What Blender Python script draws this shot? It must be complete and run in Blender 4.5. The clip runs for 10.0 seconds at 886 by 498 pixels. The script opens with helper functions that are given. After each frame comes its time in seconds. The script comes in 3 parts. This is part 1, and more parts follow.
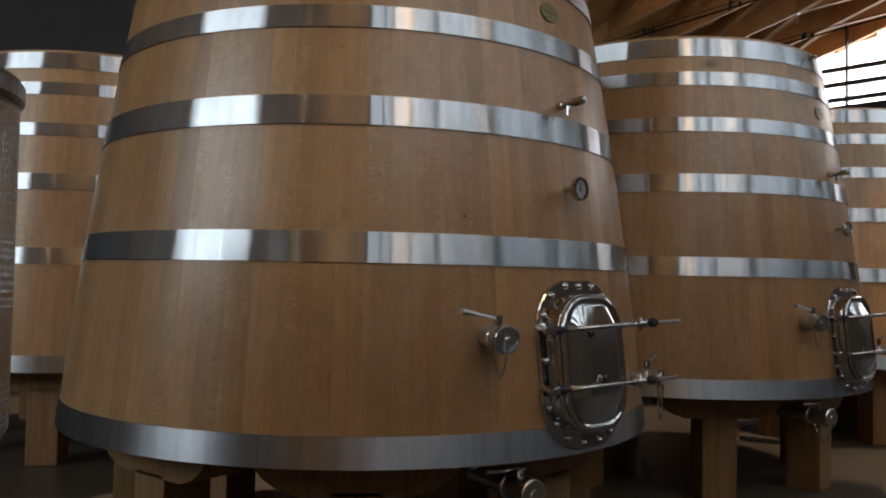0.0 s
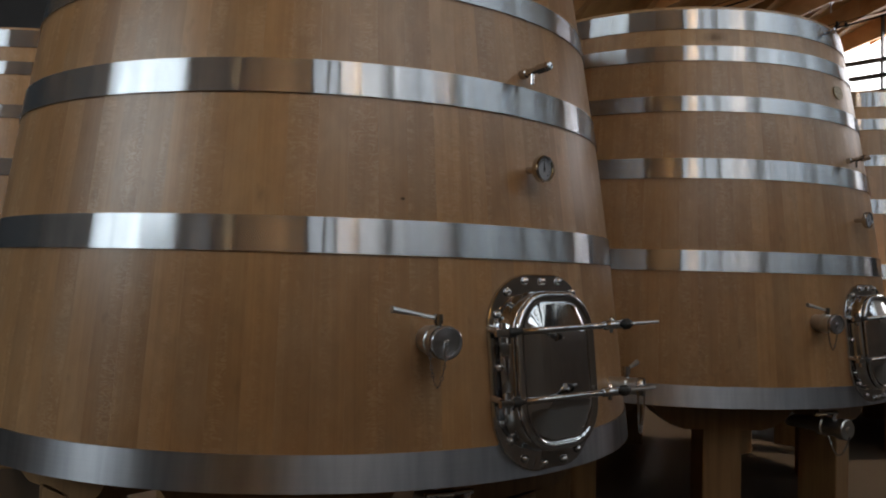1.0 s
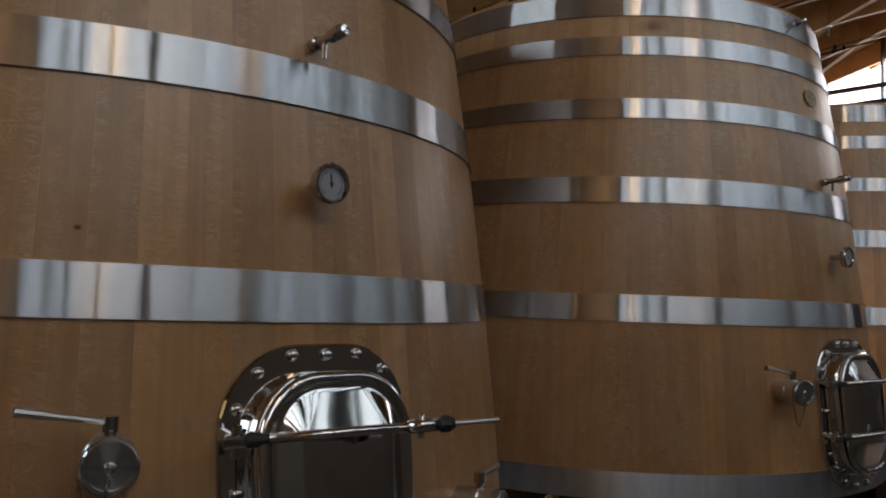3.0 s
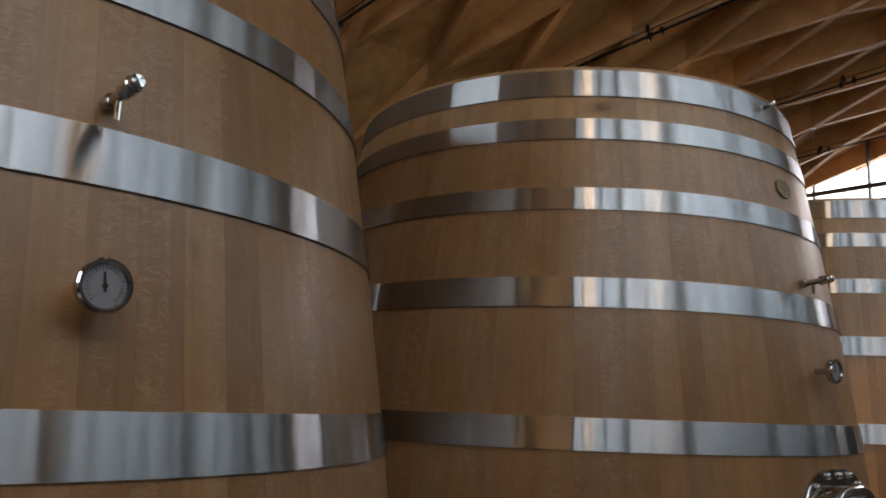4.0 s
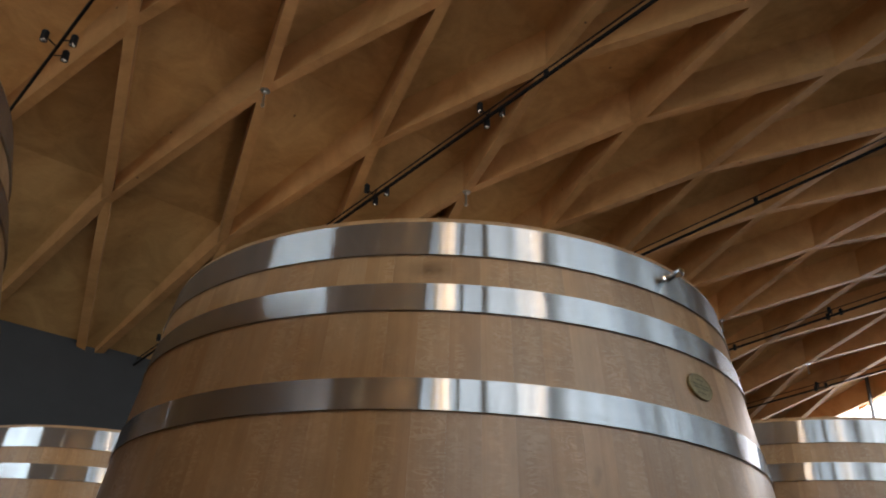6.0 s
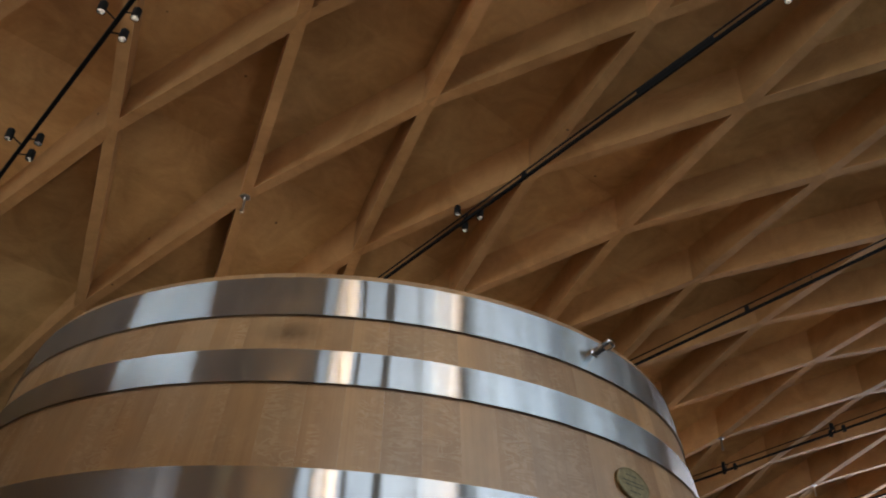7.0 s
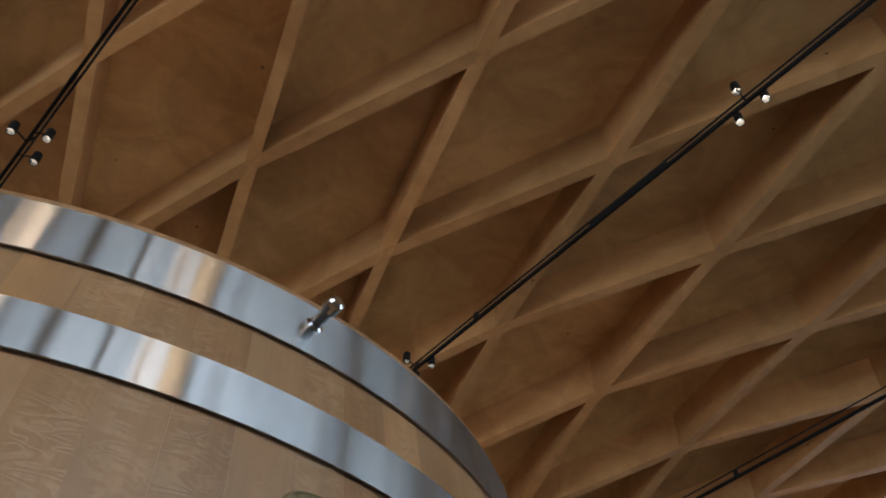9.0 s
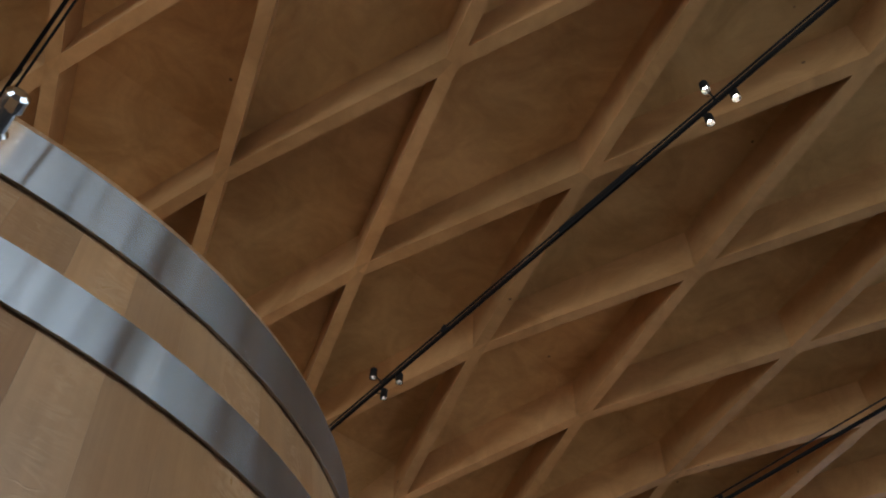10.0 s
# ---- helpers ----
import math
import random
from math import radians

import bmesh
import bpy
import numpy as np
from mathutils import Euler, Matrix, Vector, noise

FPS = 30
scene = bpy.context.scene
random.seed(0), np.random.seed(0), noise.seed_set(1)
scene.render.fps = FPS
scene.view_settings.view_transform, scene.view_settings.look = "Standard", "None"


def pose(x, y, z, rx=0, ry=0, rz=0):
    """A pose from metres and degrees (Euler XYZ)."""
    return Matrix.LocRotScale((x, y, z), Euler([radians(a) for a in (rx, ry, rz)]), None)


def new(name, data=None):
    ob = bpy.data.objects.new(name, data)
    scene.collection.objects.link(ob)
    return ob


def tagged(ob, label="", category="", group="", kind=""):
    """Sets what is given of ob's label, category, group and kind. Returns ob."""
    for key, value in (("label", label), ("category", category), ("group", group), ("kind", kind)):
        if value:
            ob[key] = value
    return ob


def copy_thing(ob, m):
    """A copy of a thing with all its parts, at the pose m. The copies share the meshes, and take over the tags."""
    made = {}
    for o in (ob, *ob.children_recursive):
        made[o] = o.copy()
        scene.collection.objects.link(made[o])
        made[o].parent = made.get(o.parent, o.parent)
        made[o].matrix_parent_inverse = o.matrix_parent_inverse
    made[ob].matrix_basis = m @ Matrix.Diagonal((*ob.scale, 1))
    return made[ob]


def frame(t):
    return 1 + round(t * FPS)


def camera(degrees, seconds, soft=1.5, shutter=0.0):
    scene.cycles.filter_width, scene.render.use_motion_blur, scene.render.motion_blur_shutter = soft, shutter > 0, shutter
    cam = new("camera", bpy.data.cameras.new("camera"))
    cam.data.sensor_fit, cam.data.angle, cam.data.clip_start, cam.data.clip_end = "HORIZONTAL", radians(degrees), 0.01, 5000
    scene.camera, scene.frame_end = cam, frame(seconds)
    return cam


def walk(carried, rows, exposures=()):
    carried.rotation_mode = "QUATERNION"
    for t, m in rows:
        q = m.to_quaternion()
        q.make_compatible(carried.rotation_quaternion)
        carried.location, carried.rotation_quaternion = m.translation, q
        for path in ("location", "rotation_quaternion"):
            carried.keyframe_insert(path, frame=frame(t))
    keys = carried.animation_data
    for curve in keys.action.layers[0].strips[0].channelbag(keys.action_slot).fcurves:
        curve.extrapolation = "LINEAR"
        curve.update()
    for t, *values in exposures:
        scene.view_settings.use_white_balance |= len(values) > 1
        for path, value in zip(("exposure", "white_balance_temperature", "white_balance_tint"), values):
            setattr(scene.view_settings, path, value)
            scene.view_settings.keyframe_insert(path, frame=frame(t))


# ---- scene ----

# ---------------------------------------------------------------- camera
cam = camera(55.65, 10.0, soft=2.0)
ROWS = [  # seconds, x, y, z, yaw, pitch, roll
    (0.0, 0.000, 0.000, 1.410, -0.00, 2.17, -1.12),
    (0.5, 0.159, 0.229, 1.405, 1.28, 2.01, -1.32),
    (1.0, 0.324, 0.473, 1.409, 1.98, 1.82, -1.48),
    (1.5, 0.508, 0.749, 1.447, 2.28, 1.59, -1.71),
    (2.0, 0.660, 1.019, 1.478, 2.29, 1.79, -1.73),
    (2.5, 0.808, 1.293, 1.498, 2.30, 2.10, -1.86),
    (2.7, 0.863, 1.401, 1.514, 2.26, 2.44, -1.93),
    (3.8, 1.175, 2.005, 1.610, 1.92, 8.73, -2.13),
    (4.0, 1.240, 2.132, 1.632, 1.88, 10.36, -2.02),
    (4.5, 1.400, 2.408, 1.681, 1.70, 15.20, -2.25),
    (5.0, 1.574, 2.696, 1.710, 1.79, 19.31, -2.15),
    (5.5, 1.746, 2.967, 1.753, 1.86, 22.95, -2.05),
    (5.7, 1.816, 3.077, 1.766, 1.95, 24.36, -2.09),
    (7.0, 2.241, 3.752, 1.890, 1.89, 34.75, -2.34),
    (7.5, 2.367, 4.012, 1.930, 1.96, 37.45, -2.24),
    (8.0, 2.510, 4.289, 1.970, 1.95, 40.19, -2.25),
    (8.5, 2.675, 4.540, 2.019, 1.94, 43.24, -2.21),
    (9.0, 2.850, 4.840, 2.059, 1.95, 47.52, -2.03),
    (9.5, 3.027, 5.079, 2.071, 1.83, 49.43, -2.09),
    (10.0, 3.198, 5.337, 2.098, 1.90, 50.16, -1.82)]
walk(cam, [(t, pose(x, y, z, 90 + p, r, yw)) for t, x, y, z, yw, p, r in ROWS],
     exposures=[(0.0, 0.30, 6850, 15), (2.5, 0.09, 6900, 17), (5.0, 0.50, 6850, 15), (7.5, 0.86, 6400, 12), (10.0, 0.92, 6200, 12)])

# ---------------------------------------------------------------- plan
# hall axes: D runs along the rows of vats, N across the hall towards the aisle
D = Vector((2.2047, 2.1369)).normalized()
N = Vector((D.y, -D.x))
STEP = Vector((2.2047, 2.1369))          # from vat to vat
C1 = Vector((-0.4430, 4.6376))           # first vat of the aisle row
BACK_W, AISLE_W = -20.0, 4.6             # side walls, across the hall
ROOF_Z = 12.17
END_S, NEAR_S = 35.5, -13.0              # gable walls, along the hall


def hall(s, w, z=0.0):
    """A place from metres along the hall, across it, and up."""
    return Vector((s * D.x + w * N.x, s * D.y + w * N.y, z))


HALL_TURN = math.atan2(D.y, D.x)


def vault(v):
    """Height of the rib crossings, v rows across: falling to the back wall, nearly level over the aisle."""
    if v > 1.0:
        return ROOF_Z + 0.015 - 0.10 * (v - 1.0)
    return ROOF_Z + 0.324 * v - 0.309 * v * v - 0.20 * min(v + 1.0, 0.0) ** 2


# ---------------------------------------------------------------- light
world = bpy.data.worlds.new("sky")
scene.world = world
world.use_nodes = True
wn = world.node_tree.nodes
sky = wn.new("ShaderNodeTexSky")
sky.sky_type, sky.sun_disc = "NISHITA", False
sky.sun_elevation, sky.sun_rotation = radians(38), radians(150)
wn["Background"].inputs["Strength"].default_value = 0.08
world.node_tree.links.new(sky.outputs[0], wn["Background"].inputs["Color"])


def area(name, s, w, z, way, sx, sz, power, color):
    """Daylight in a window's opening; way: the direction into the hall."""
    lamp = bpy.data.lights.new(name, "AREA")
    lamp.shape, lamp.size, lamp.size_y, lamp.energy, lamp.color = "RECTANGLE", sx, sz, power, color
    ob = new(name, lamp)
    ob.matrix_world = Matrix.Translation(hall(s, w, z)) @ way.to_track_quat("-Z", "Y").to_matrix().to_4x4()
    return ob


WIN_S0, WIN_S1, WIN_Z0, WIN_Z1 = -3.6, 24.0, 5.3, 10.4      # long windows of the aisle wall
GAB_W0, GAB_W1, GAB_Z0, GAB_Z1 = -10.4, -1.6, 4.6, 11.2     # window of the near gable
DAY = (0.79, 0.95, 1.0)
WIN_L, GAB_L = 1.5, 4.2     # radiance of the sky in the windows
NEAR_A, NEAR_B, FILL_SCALE = 30, 14, 1.12      # watts of the heads beside the vats, and a scale for the added roof fill
area("aisle_daylight", (WIN_S0 + WIN_S1) / 2, AISLE_W + .28, (WIN_Z0 + WIN_Z1) / 2, Vector((-N.x, -N.y, 0)), WIN_S1 - WIN_S0, WIN_Z1 - WIN_Z0,
     math.pi * WIN_L * (WIN_S1 - WIN_S0) * (WIN_Z1 - WIN_Z0), DAY)
area("gable_daylight", NEAR_S - .28, (GAB_W0 + GAB_W1) / 2, (GAB_Z0 + GAB_Z1) / 2, Vector((D.x, D.y, 0)), GAB_W1 - GAB_W0, GAB_Z1 - GAB_Z0,
     math.pi * GAB_L * (GAB_W1 - GAB_W0) * (GAB_Z1 - GAB_Z0), DAY)
# spotlight tracks: metres along the hall, height over the row of vats, rise and drift per metre across, and where their clusters hang
TRACKS = [(-0.1, 8.45, 0.085, 0.0, (-13.2, -10.5, -8.0, -3.1, 1.6)),
          (5.422, 8.749, 0.085, 0.016, (-15.6, -13.1, -10.5, -8.03, -3.1, 1.6)),
          (10.707, 9.076, 0.097, 0.001, (-18.4, -15.9, -13.44, -10.92, -8.25, -3.09, 1.6)),
          (16.338, 9.404, 0.075, 0.001, (-18.4, -15.7, -13.1, -10.02, 1.6)),
          (23.141, 9.930, 0.073, 0.001, (-17.6, -14.7, -11.78, -8.9, -3.1)),
          (28.6, 10.230, 0.073, 0.0, (-17.8, -14.9, -11.9, -9.0))]


def track_at(track, w, dz=0.0, ds=0.0):
    """A place on a track, w metres across the hall."""
    s0, z, rise, drift = track[:4]
    return hall(s0 + drift * (w + 8.0) + ds, w, z + rise * (w + 8.2) + dz)


def lamp_at(name, kind, place, energy, color, size):
    lamp = bpy.data.lights.new(name, kind)
    lamp.energy, lamp.color, lamp.shadow_soft_size = energy, color, size
    ob = new(name, lamp)
    ob.matrix_world = Matrix.Translation(place)
    return ob


WARM, SOFT_WARM = (1.0, 0.67, 0.37), (1.0, 0.75, 0.50)
# the wide heads over the aisle beside the first vats, three in a cluster
for track, energy, along in ((TRACKS[0], NEAR_A, 0.5), (TRACKS[1], NEAR_B, -0.45)):
    for dw, ds in ((-.2, .42), (.17, .13), (.02, -.34)):
        ob = lamp_at("track_lamp", "SPOT", track_at(track, 1.6 + dw, -.8, ds + along) + hall(0, .9), energy, WARM, 0.28)
        ob.data.spot_size, ob.data.spot_blend = radians(165), 0.25
# added upward fill by the other clusters, washing the roof like bounced light
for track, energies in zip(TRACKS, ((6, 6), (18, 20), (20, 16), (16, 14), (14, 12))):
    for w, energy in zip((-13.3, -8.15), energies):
        ob = lamp_at("roof_lamp", "SPOT", track_at(track, w, .25), energy * FILL_SCALE, SOFT_WARM, 0.3)
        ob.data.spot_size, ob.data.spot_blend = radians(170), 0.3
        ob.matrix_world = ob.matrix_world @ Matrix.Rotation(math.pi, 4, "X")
# heads that wash the timber panelling before the window band
for s1, z1, energy in ((-8.4, 7.6, 9000), (-4.9, 6.8, 2600)):
    a, b = track_at(TRACKS[0], 1.6, -.35), hall(s1, AISLE_W, z1)
    ob = lamp_at("wall_spot", "SPOT", a, energy, (1.0, 0.80, 0.42), 0.05)
    ob.data.spot_size, ob.data.spot_blend = radians(27), 0.5
    ob.matrix_world = Matrix.Translation(a) @ (b - a).to_track_quat("-Z", "Y").to_matrix().to_4x4()
# heads aimed at the floor between the vats
for track, w, s1, w1, cone, energy in ((1, -8.03, 7.5, -4.7, 17, 2600), (2, 1.6, 8.0, -2.5, 17, 2600), (1, -8.03, 2.7, -5.4, 24, 1800), (0, -8.0, 2.6, -8.9, 22, 2000),
                                       (2, -3.09, 10.2, -3.4, 20, 1600)):
    a, b = track_at(TRACKS[track], w, -.35), hall(s1, w1)
    ob = lamp_at("floor_spot", "SPOT", a, energy, (1.0, 0.80, 0.58), 0.045)
    ob.data.spot_size, ob.data.spot_blend = radians(cone), 0.35
    ob.matrix_world = Matrix.Translation(a) @ (b - a).to_track_quat("-Z", "Y").to_matrix().to_4x4()


# ---------------------------------------------------------------- materials
def material(name, color, rough=0.5, metal=0.0):
    m = bpy.data.materials.new(name)
    m.use_nodes = True
    b = m.node_tree.nodes["Principled BSDF"]
    b.inputs["Base Color"].default_value = (*color, 1)
    b.inputs["Roughness"].default_value, b.inputs["Metallic"].default_value = rough, metal
    return m


class Net:
    """Short hand for a material's nodes."""

    def __init__(self, m):
        self.t = m.node_tree
        self.b = self.t.nodes["Principled BSDF"]

    def add(self, kind, **props):
        n = self.t.nodes.new("ShaderNode" + kind)
        for key, value in props.items():
            setattr(n, key, value)
        return n

    def link(self, a, b):
        self.t.links.new(a, b)

    def coords(self, scale, shift=None):
        """Object coordinates, scaled, and moved by a random step for each object."""
        c, mp = self.add("TexCoord"), self.add("Mapping")
        self.link(c.outputs["Object"], mp.inputs["Vector"])
        mp.inputs["Scale"].default_value = scale
        if shift:
            info, mul, comb = self.add("ObjectInfo"), self.add("Math", operation="MULTIPLY"), self.add("CombineXYZ")
            self.link(info.outputs["Random"], mul.inputs[0])
            mul.inputs[1].default_value = shift
            for k in range(3):
                self.link(mul.outputs[0], comb.inputs[k])
            self.link(comb.outputs[0], mp.inputs["Location"])
        return mp.outputs[0]

    def noise(self, vec, scale, detail=4.0, rough=0.55, distort=0.0):
        n = self.add("TexNoise")
        self.link(vec, n.inputs["Vector"])
        for key, value in (("Scale", scale), ("Detail", detail), ("Roughness", rough), ("Distortion", distort)):
            n.inputs[key].default_value = value
        return n.outputs["Fac"]

    def ramp(self, fac, *stops):
        r = self.add("ValToRGB")
        e = r.color_ramp.elements
        while len(e) < len(stops):
            e.new(0.5)
        for el, (p, c) in zip(e, stops):
            el.position, el.color = p, (*c, 1)
        self.link(fac, r.inputs[0])
        return r.outputs[0]

    def mix(self, fac, a, b, kind="MIX"):
        m = self.add("MixRGB", blend_type=kind)
        for sock, val in ((m.inputs[0], fac), (m.inputs[1], a), (m.inputs[2], b)):
            if isinstance(val, (int, float)):
                sock.default_value = val
            elif isinstance(val, tuple):
                sock.default_value = (*val, 1)
            else:
                self.link(val, sock)
        return m.outputs[0]

    def bump(self, h, strength, dist):
        b = self.add("Bump")
        b.inputs["Strength"].default_value, b.inputs["Distance"].default_value = strength, dist
        self.link(h, b.inputs["Height"])
        self.link(b.outputs[0], self.b.inputs["Normal"])

    def rough(self, fac, lo, hi):
        r = self.add("MapRange")
        self.link(fac, r.inputs["Value"])
        r.inputs["To Min"].default_value, r.inputs["To Max"].default_value = lo, hi
        self.link(r.outputs[0], self.b.inputs["Roughness"])


def grey(v):
    return (v, v, v)


def oak():
    m = material("oak", (0.36, 0.22, 0.115), 0.45)
    n = Net(m)
    grain = n.noise(n.coords((1, 30, 0.7), 40), 1.6, 5, 0.55)
    broad = n.noise(n.coords((1, 7, 0.5), 70), 1.0, 3)
    col = n.ramp(grain, (0.22, (0.348, 0.188, 0.083)), (0.78, (0.426, 0.243, 0.112)))
    col = n.mix(0.55, col, n.ramp(broad, (0.3, (0.74, 0.70, 0.66)), (0.7, grey(1.0))), "MULTIPLY")
    # each stave has its own tone
    info = n.add("ObjectInfo")
    tone = n.ramp(info.outputs["Random"], (0.0, (0.82, 0.78, 0.75)), (0.25, (0.98, 0.97, 0.96)), (0.5, (0.89, 0.86, 0.84)), (0.75, (1.04, 1.03, 1.02)), (1.0, (1.17, 1.17, 1.17)))
    col = n.mix(1.0, col, tone, "MULTIPLY")
    hair = n.noise(n.coords((1, 150, 1.6), 17), 1.0, 3, 0.6)
    col = n.mix(0.35, col, n.ramp(hair, (0.3, (0.80, 0.77, 0.74)), (0.7, grey(1.08))), "MULTIPLY")
    # the pale curling rays of quarter-sawn oak: contour lines of a flat noise, on some of the staves
    curl = n.noise(n.coords((1, 10, 30), 90), 1.0, 2.2, 0.5, 0.7)
    rays = n.ramp(curl, (0.40, grey(0)), (0.435, grey(0.9)), (0.47, grey(0)), (0.515, grey(0)), (0.55, grey(1)), (0.59, grey(0)))
    fleck = n.ramp(n.noise(n.coords((1, 22, 60), 71), 1.0, 2.5, 0.5, 0.6), (0.55, grey(0)), (0.63, grey(0.7)))
    patch = n.ramp(n.noise(n.coords((1, 9, 0.5), 55), 1.4, 2), (0.47, grey(0)), (0.60, grey(1)))
    worn = n.ramp(n.noise(n.coords((1, 26, 16), 47), 1.0, 3, 0.6), (0.36, grey(0.15)), (0.56, grey(1)))
    figure = n.mix(1.0, n.mix(1.0, n.mix(1.0, rays, fleck, "LIGHTEN"), patch, "MULTIPLY"), worn, "MULTIPLY")
    col = n.mix(n.mix(1.0, figure, (0.34, 0.34, 0.34), "MULTIPLY"), col, (0.62, 0.44, 0.275))
    # a dull haze in broad patches: window sheen put into the colour
    haze = n.ramp(n.noise(n.coords((1, 3.5, 1.6), 21), 1.3, 4, 0.6), (0.42, grey(0)), (0.7, grey(0.34)))
    col = n.mix(haze, col, (0.42, 0.30, 0.19))
    # cloudy mottling, finer than the staves
    mottle = n.ramp(n.noise(n.coords((1, 7, 5), 63), 1.6, 5, 0.65, 0.4), (0.30, (0.84, 0.84, 0.85)), (0.70, (1.10, 1.09, 1.07)))
    col = n.mix(0.8, col, mottle, "MULTIPLY")
    # a few darker stains
    spot = n.ramp(n.noise(n.coords((1, 5, 3), 33), 1.5, 3, 0.6), (0.67, grey(1.0)), (0.78, grey(0.72)))
    col = n.mix(1.0, col, spot, "MULTIPLY")
    n.link(col, n.b.inputs["Base Color"])
    n.rough(n.mix(0.5, grain, figure), 0.38, 0.23)
    n.bump(n.mix(0.4, grain, figure), 0.5, 0.0016)
    n.b.inputs["Specular IOR Level"].default_value = 0.62
    return m


def hoop_steel(name, rough, aniso, lo, hi):
    """Steel brushed round the hoop: highlights stretch up and down, sharp along the hoop."""
    m = material(name, hi, rough, 1.0)
    n = Net(m)
    gloss = n.add("BsdfAnisotropic", distribution="BECKMANN")
    gloss.inputs["Roughness"].default_value, gloss.inputs["Anisotropy"].default_value = rough, aniso
    tan = n.add("Tangent", direction_type="RADIAL", axis="Z")
    n.link(tan.outputs[0], gloss.inputs["Tangent"])
    wave = n.noise(n.coords((1, 1, 0.2), 30), 8.0, 2, 0.4)
    fine = n.noise(n.coords((3, 3, 260)), 1.0, 3)
    cloud = n.noise(n.coords((14, 14, 0.6), 20), 1.0, 3, 0.6)
    col = n.ramp(cloud, (0.3, lo), (0.7, hi))
    n.link(n.mix(0.25, col, n.ramp(fine, (0.3, grey(0.75)), (0.7, grey(1.0))), "MULTIPLY"), gloss.inputs["Color"])
    n.bump(wave, 0.3, 0.0035)
    n.link(n.b.inputs["Normal"].links[0].from_socket, gloss.inputs["Normal"])
    # fine scratches scatter part of the light all round
    scatter = n.add("BsdfAnisotropic", distribution="GGX")
    scatter.inputs["Roughness"].default_value = 0.62
    n.link(gloss.inputs["Color"].links[0].from_socket, scatter.inputs["Color"])
    both = n.add("MixShader")
    both.inputs[0].default_value = 0.14
    n.link(gloss.outputs[0], both.inputs[1])
    n.link(scatter.outputs[0], both.inputs[2])
    n.link(both.outputs[0], n.t.nodes["Material Output"].inputs["Surface"])
    return m


def polished():
    m = material("polished_steel", (0.56, 0.56, 0.57), 0.05, 1.0)
    n = Net(m)
    n.rough(n.noise(n.coords((1, 1, 1)), 9, 4), 0.02, 0.09)
    return m


def timber(name, lo, hi, along, rough):
    m = material(name, hi, rough)
    n = Net(m)
    g = n.noise(n.coords(along, 30), 1.5, 5, 0.6)
    col = n.ramp(g, (0.28, lo), (0.72, hi))
    knot = n.ramp(n.noise(n.coords((2, 2, 2), 12), 2.2, 2, 0.5), (0.70, grey(1.0)), (0.80, grey(0.6)))
    n.link(n.mix(1.0, col, knot, "MULTIPLY"), n.b.inputs["Base Color"])
    n.rough(g, rough - .08, rough + .08)
    n.bump(g, 0.3, 0.002)
    return m


def roof_board(name, lo, hi):
    """Roof plywood: blotchy veneer with a tone of its own for each panel, and dots of fixings."""
    m = material(name, hi, 0.55)
    n = Net(m)
    geo = n.add("NewGeometry")
    veneer = n.noise(n.coords((0.9, 0.9, 0.9)), 1.1, 5, 0.62, 1.0)
    col = n.ramp(veneer, (0.36, lo), (0.64, hi))
    tone = n.ramp(geo.outputs["Random Per Island"], (0, (0.84, 0.84, 0.82)), (1, (1.12, 1.09, 1.05)))
    col = n.mix(1.0, col, tone, "MULTIPLY")
    grain = n.noise(n.coords((6, 6, 40)), 1.0, 4)
    col = n.mix(0.3, col, n.ramp(grain, (0.3, grey(0.7)), (0.7, grey(1))), "MULTIPLY")
    v = n.add("TexVoronoi")
    v.inputs["Scale"].default_value = 1.3
    n.link(n.coords((1, 1, 1)), v.inputs["Vector"])
    col = n.mix(1.0, col, n.ramp(v.outputs["Distance"], (0.028, grey(0.3)), (0.045, grey(1))), "MULTIPLY")
    n.link(col, n.b.inputs["Base Color"])
    n.rough(veneer, 0.48, 0.65)
    return m


def concrete():
    m = material("concrete", (0.2, 0.19, 0.175), 0.4)
    n = Net(m)
    big = n.noise(n.coords((1, 1, 1)), 0.7, 5, 0.6)
    fine = n.noise(n.coords((1, 1, 1)), 22, 4, 0.6)
    col = n.ramp(big, (0.3, (0.048, 0.039, 0.031)), (0.7, (0.098, 0.080, 0.063)))
    n.link(n.mix(0.4, col, n.ramp(fine, (0.3, grey(0.7)), (0.7, grey(1.05))), "MULTIPLY"), n.b.inputs["Base Color"])
    n.rough(big, 0.3, 0.5)
    n.bump(fine, 0.15, 0.003)
    return m


def rough_paint(name, color, rough):
    m = material(name, color, rough)
    n = Net(m)
    g = n.noise(n.coords((1, 1, 1)), 1.1, 5, 0.6)
    n.link(n.ramp(g, (0.3, tuple(c * 0.82 for c in color)), (0.7, tuple(c * 1.08 for c in color))), n.b.inputs["Base Color"])
    return m


def dimpled():
    """Stainless cooling jacket with rows of pressed dimples."""
    m = material("dimpled_steel", (0.40, 0.40, 0.41), 0.26, 1.0)
    n = Net(m)
    v = n.add("TexVoronoi")
    v.inputs["Scale"].default_value, v.inputs["Randomness"].default_value = 52, 0.12
    n.link(n.coords((1, 1, 1)), v.inputs["Vector"])
    n.bump(v.outputs["Distance"], 0.9, 0.006)
    return m


def badge_metal():
    m = material("aged_brass", (0.25, 0.20, 0.11), 0.36, 0.9)
    n = Net(m)
    g = n.noise(n.coords((1, 1, 1)), 60, 4)
    n.link(n.ramp(g, (0.3, (0.155, 0.122, 0.066)), (0.7, (0.28, 0.222, 0.118))), n.b.inputs["Base Color"])
    return m


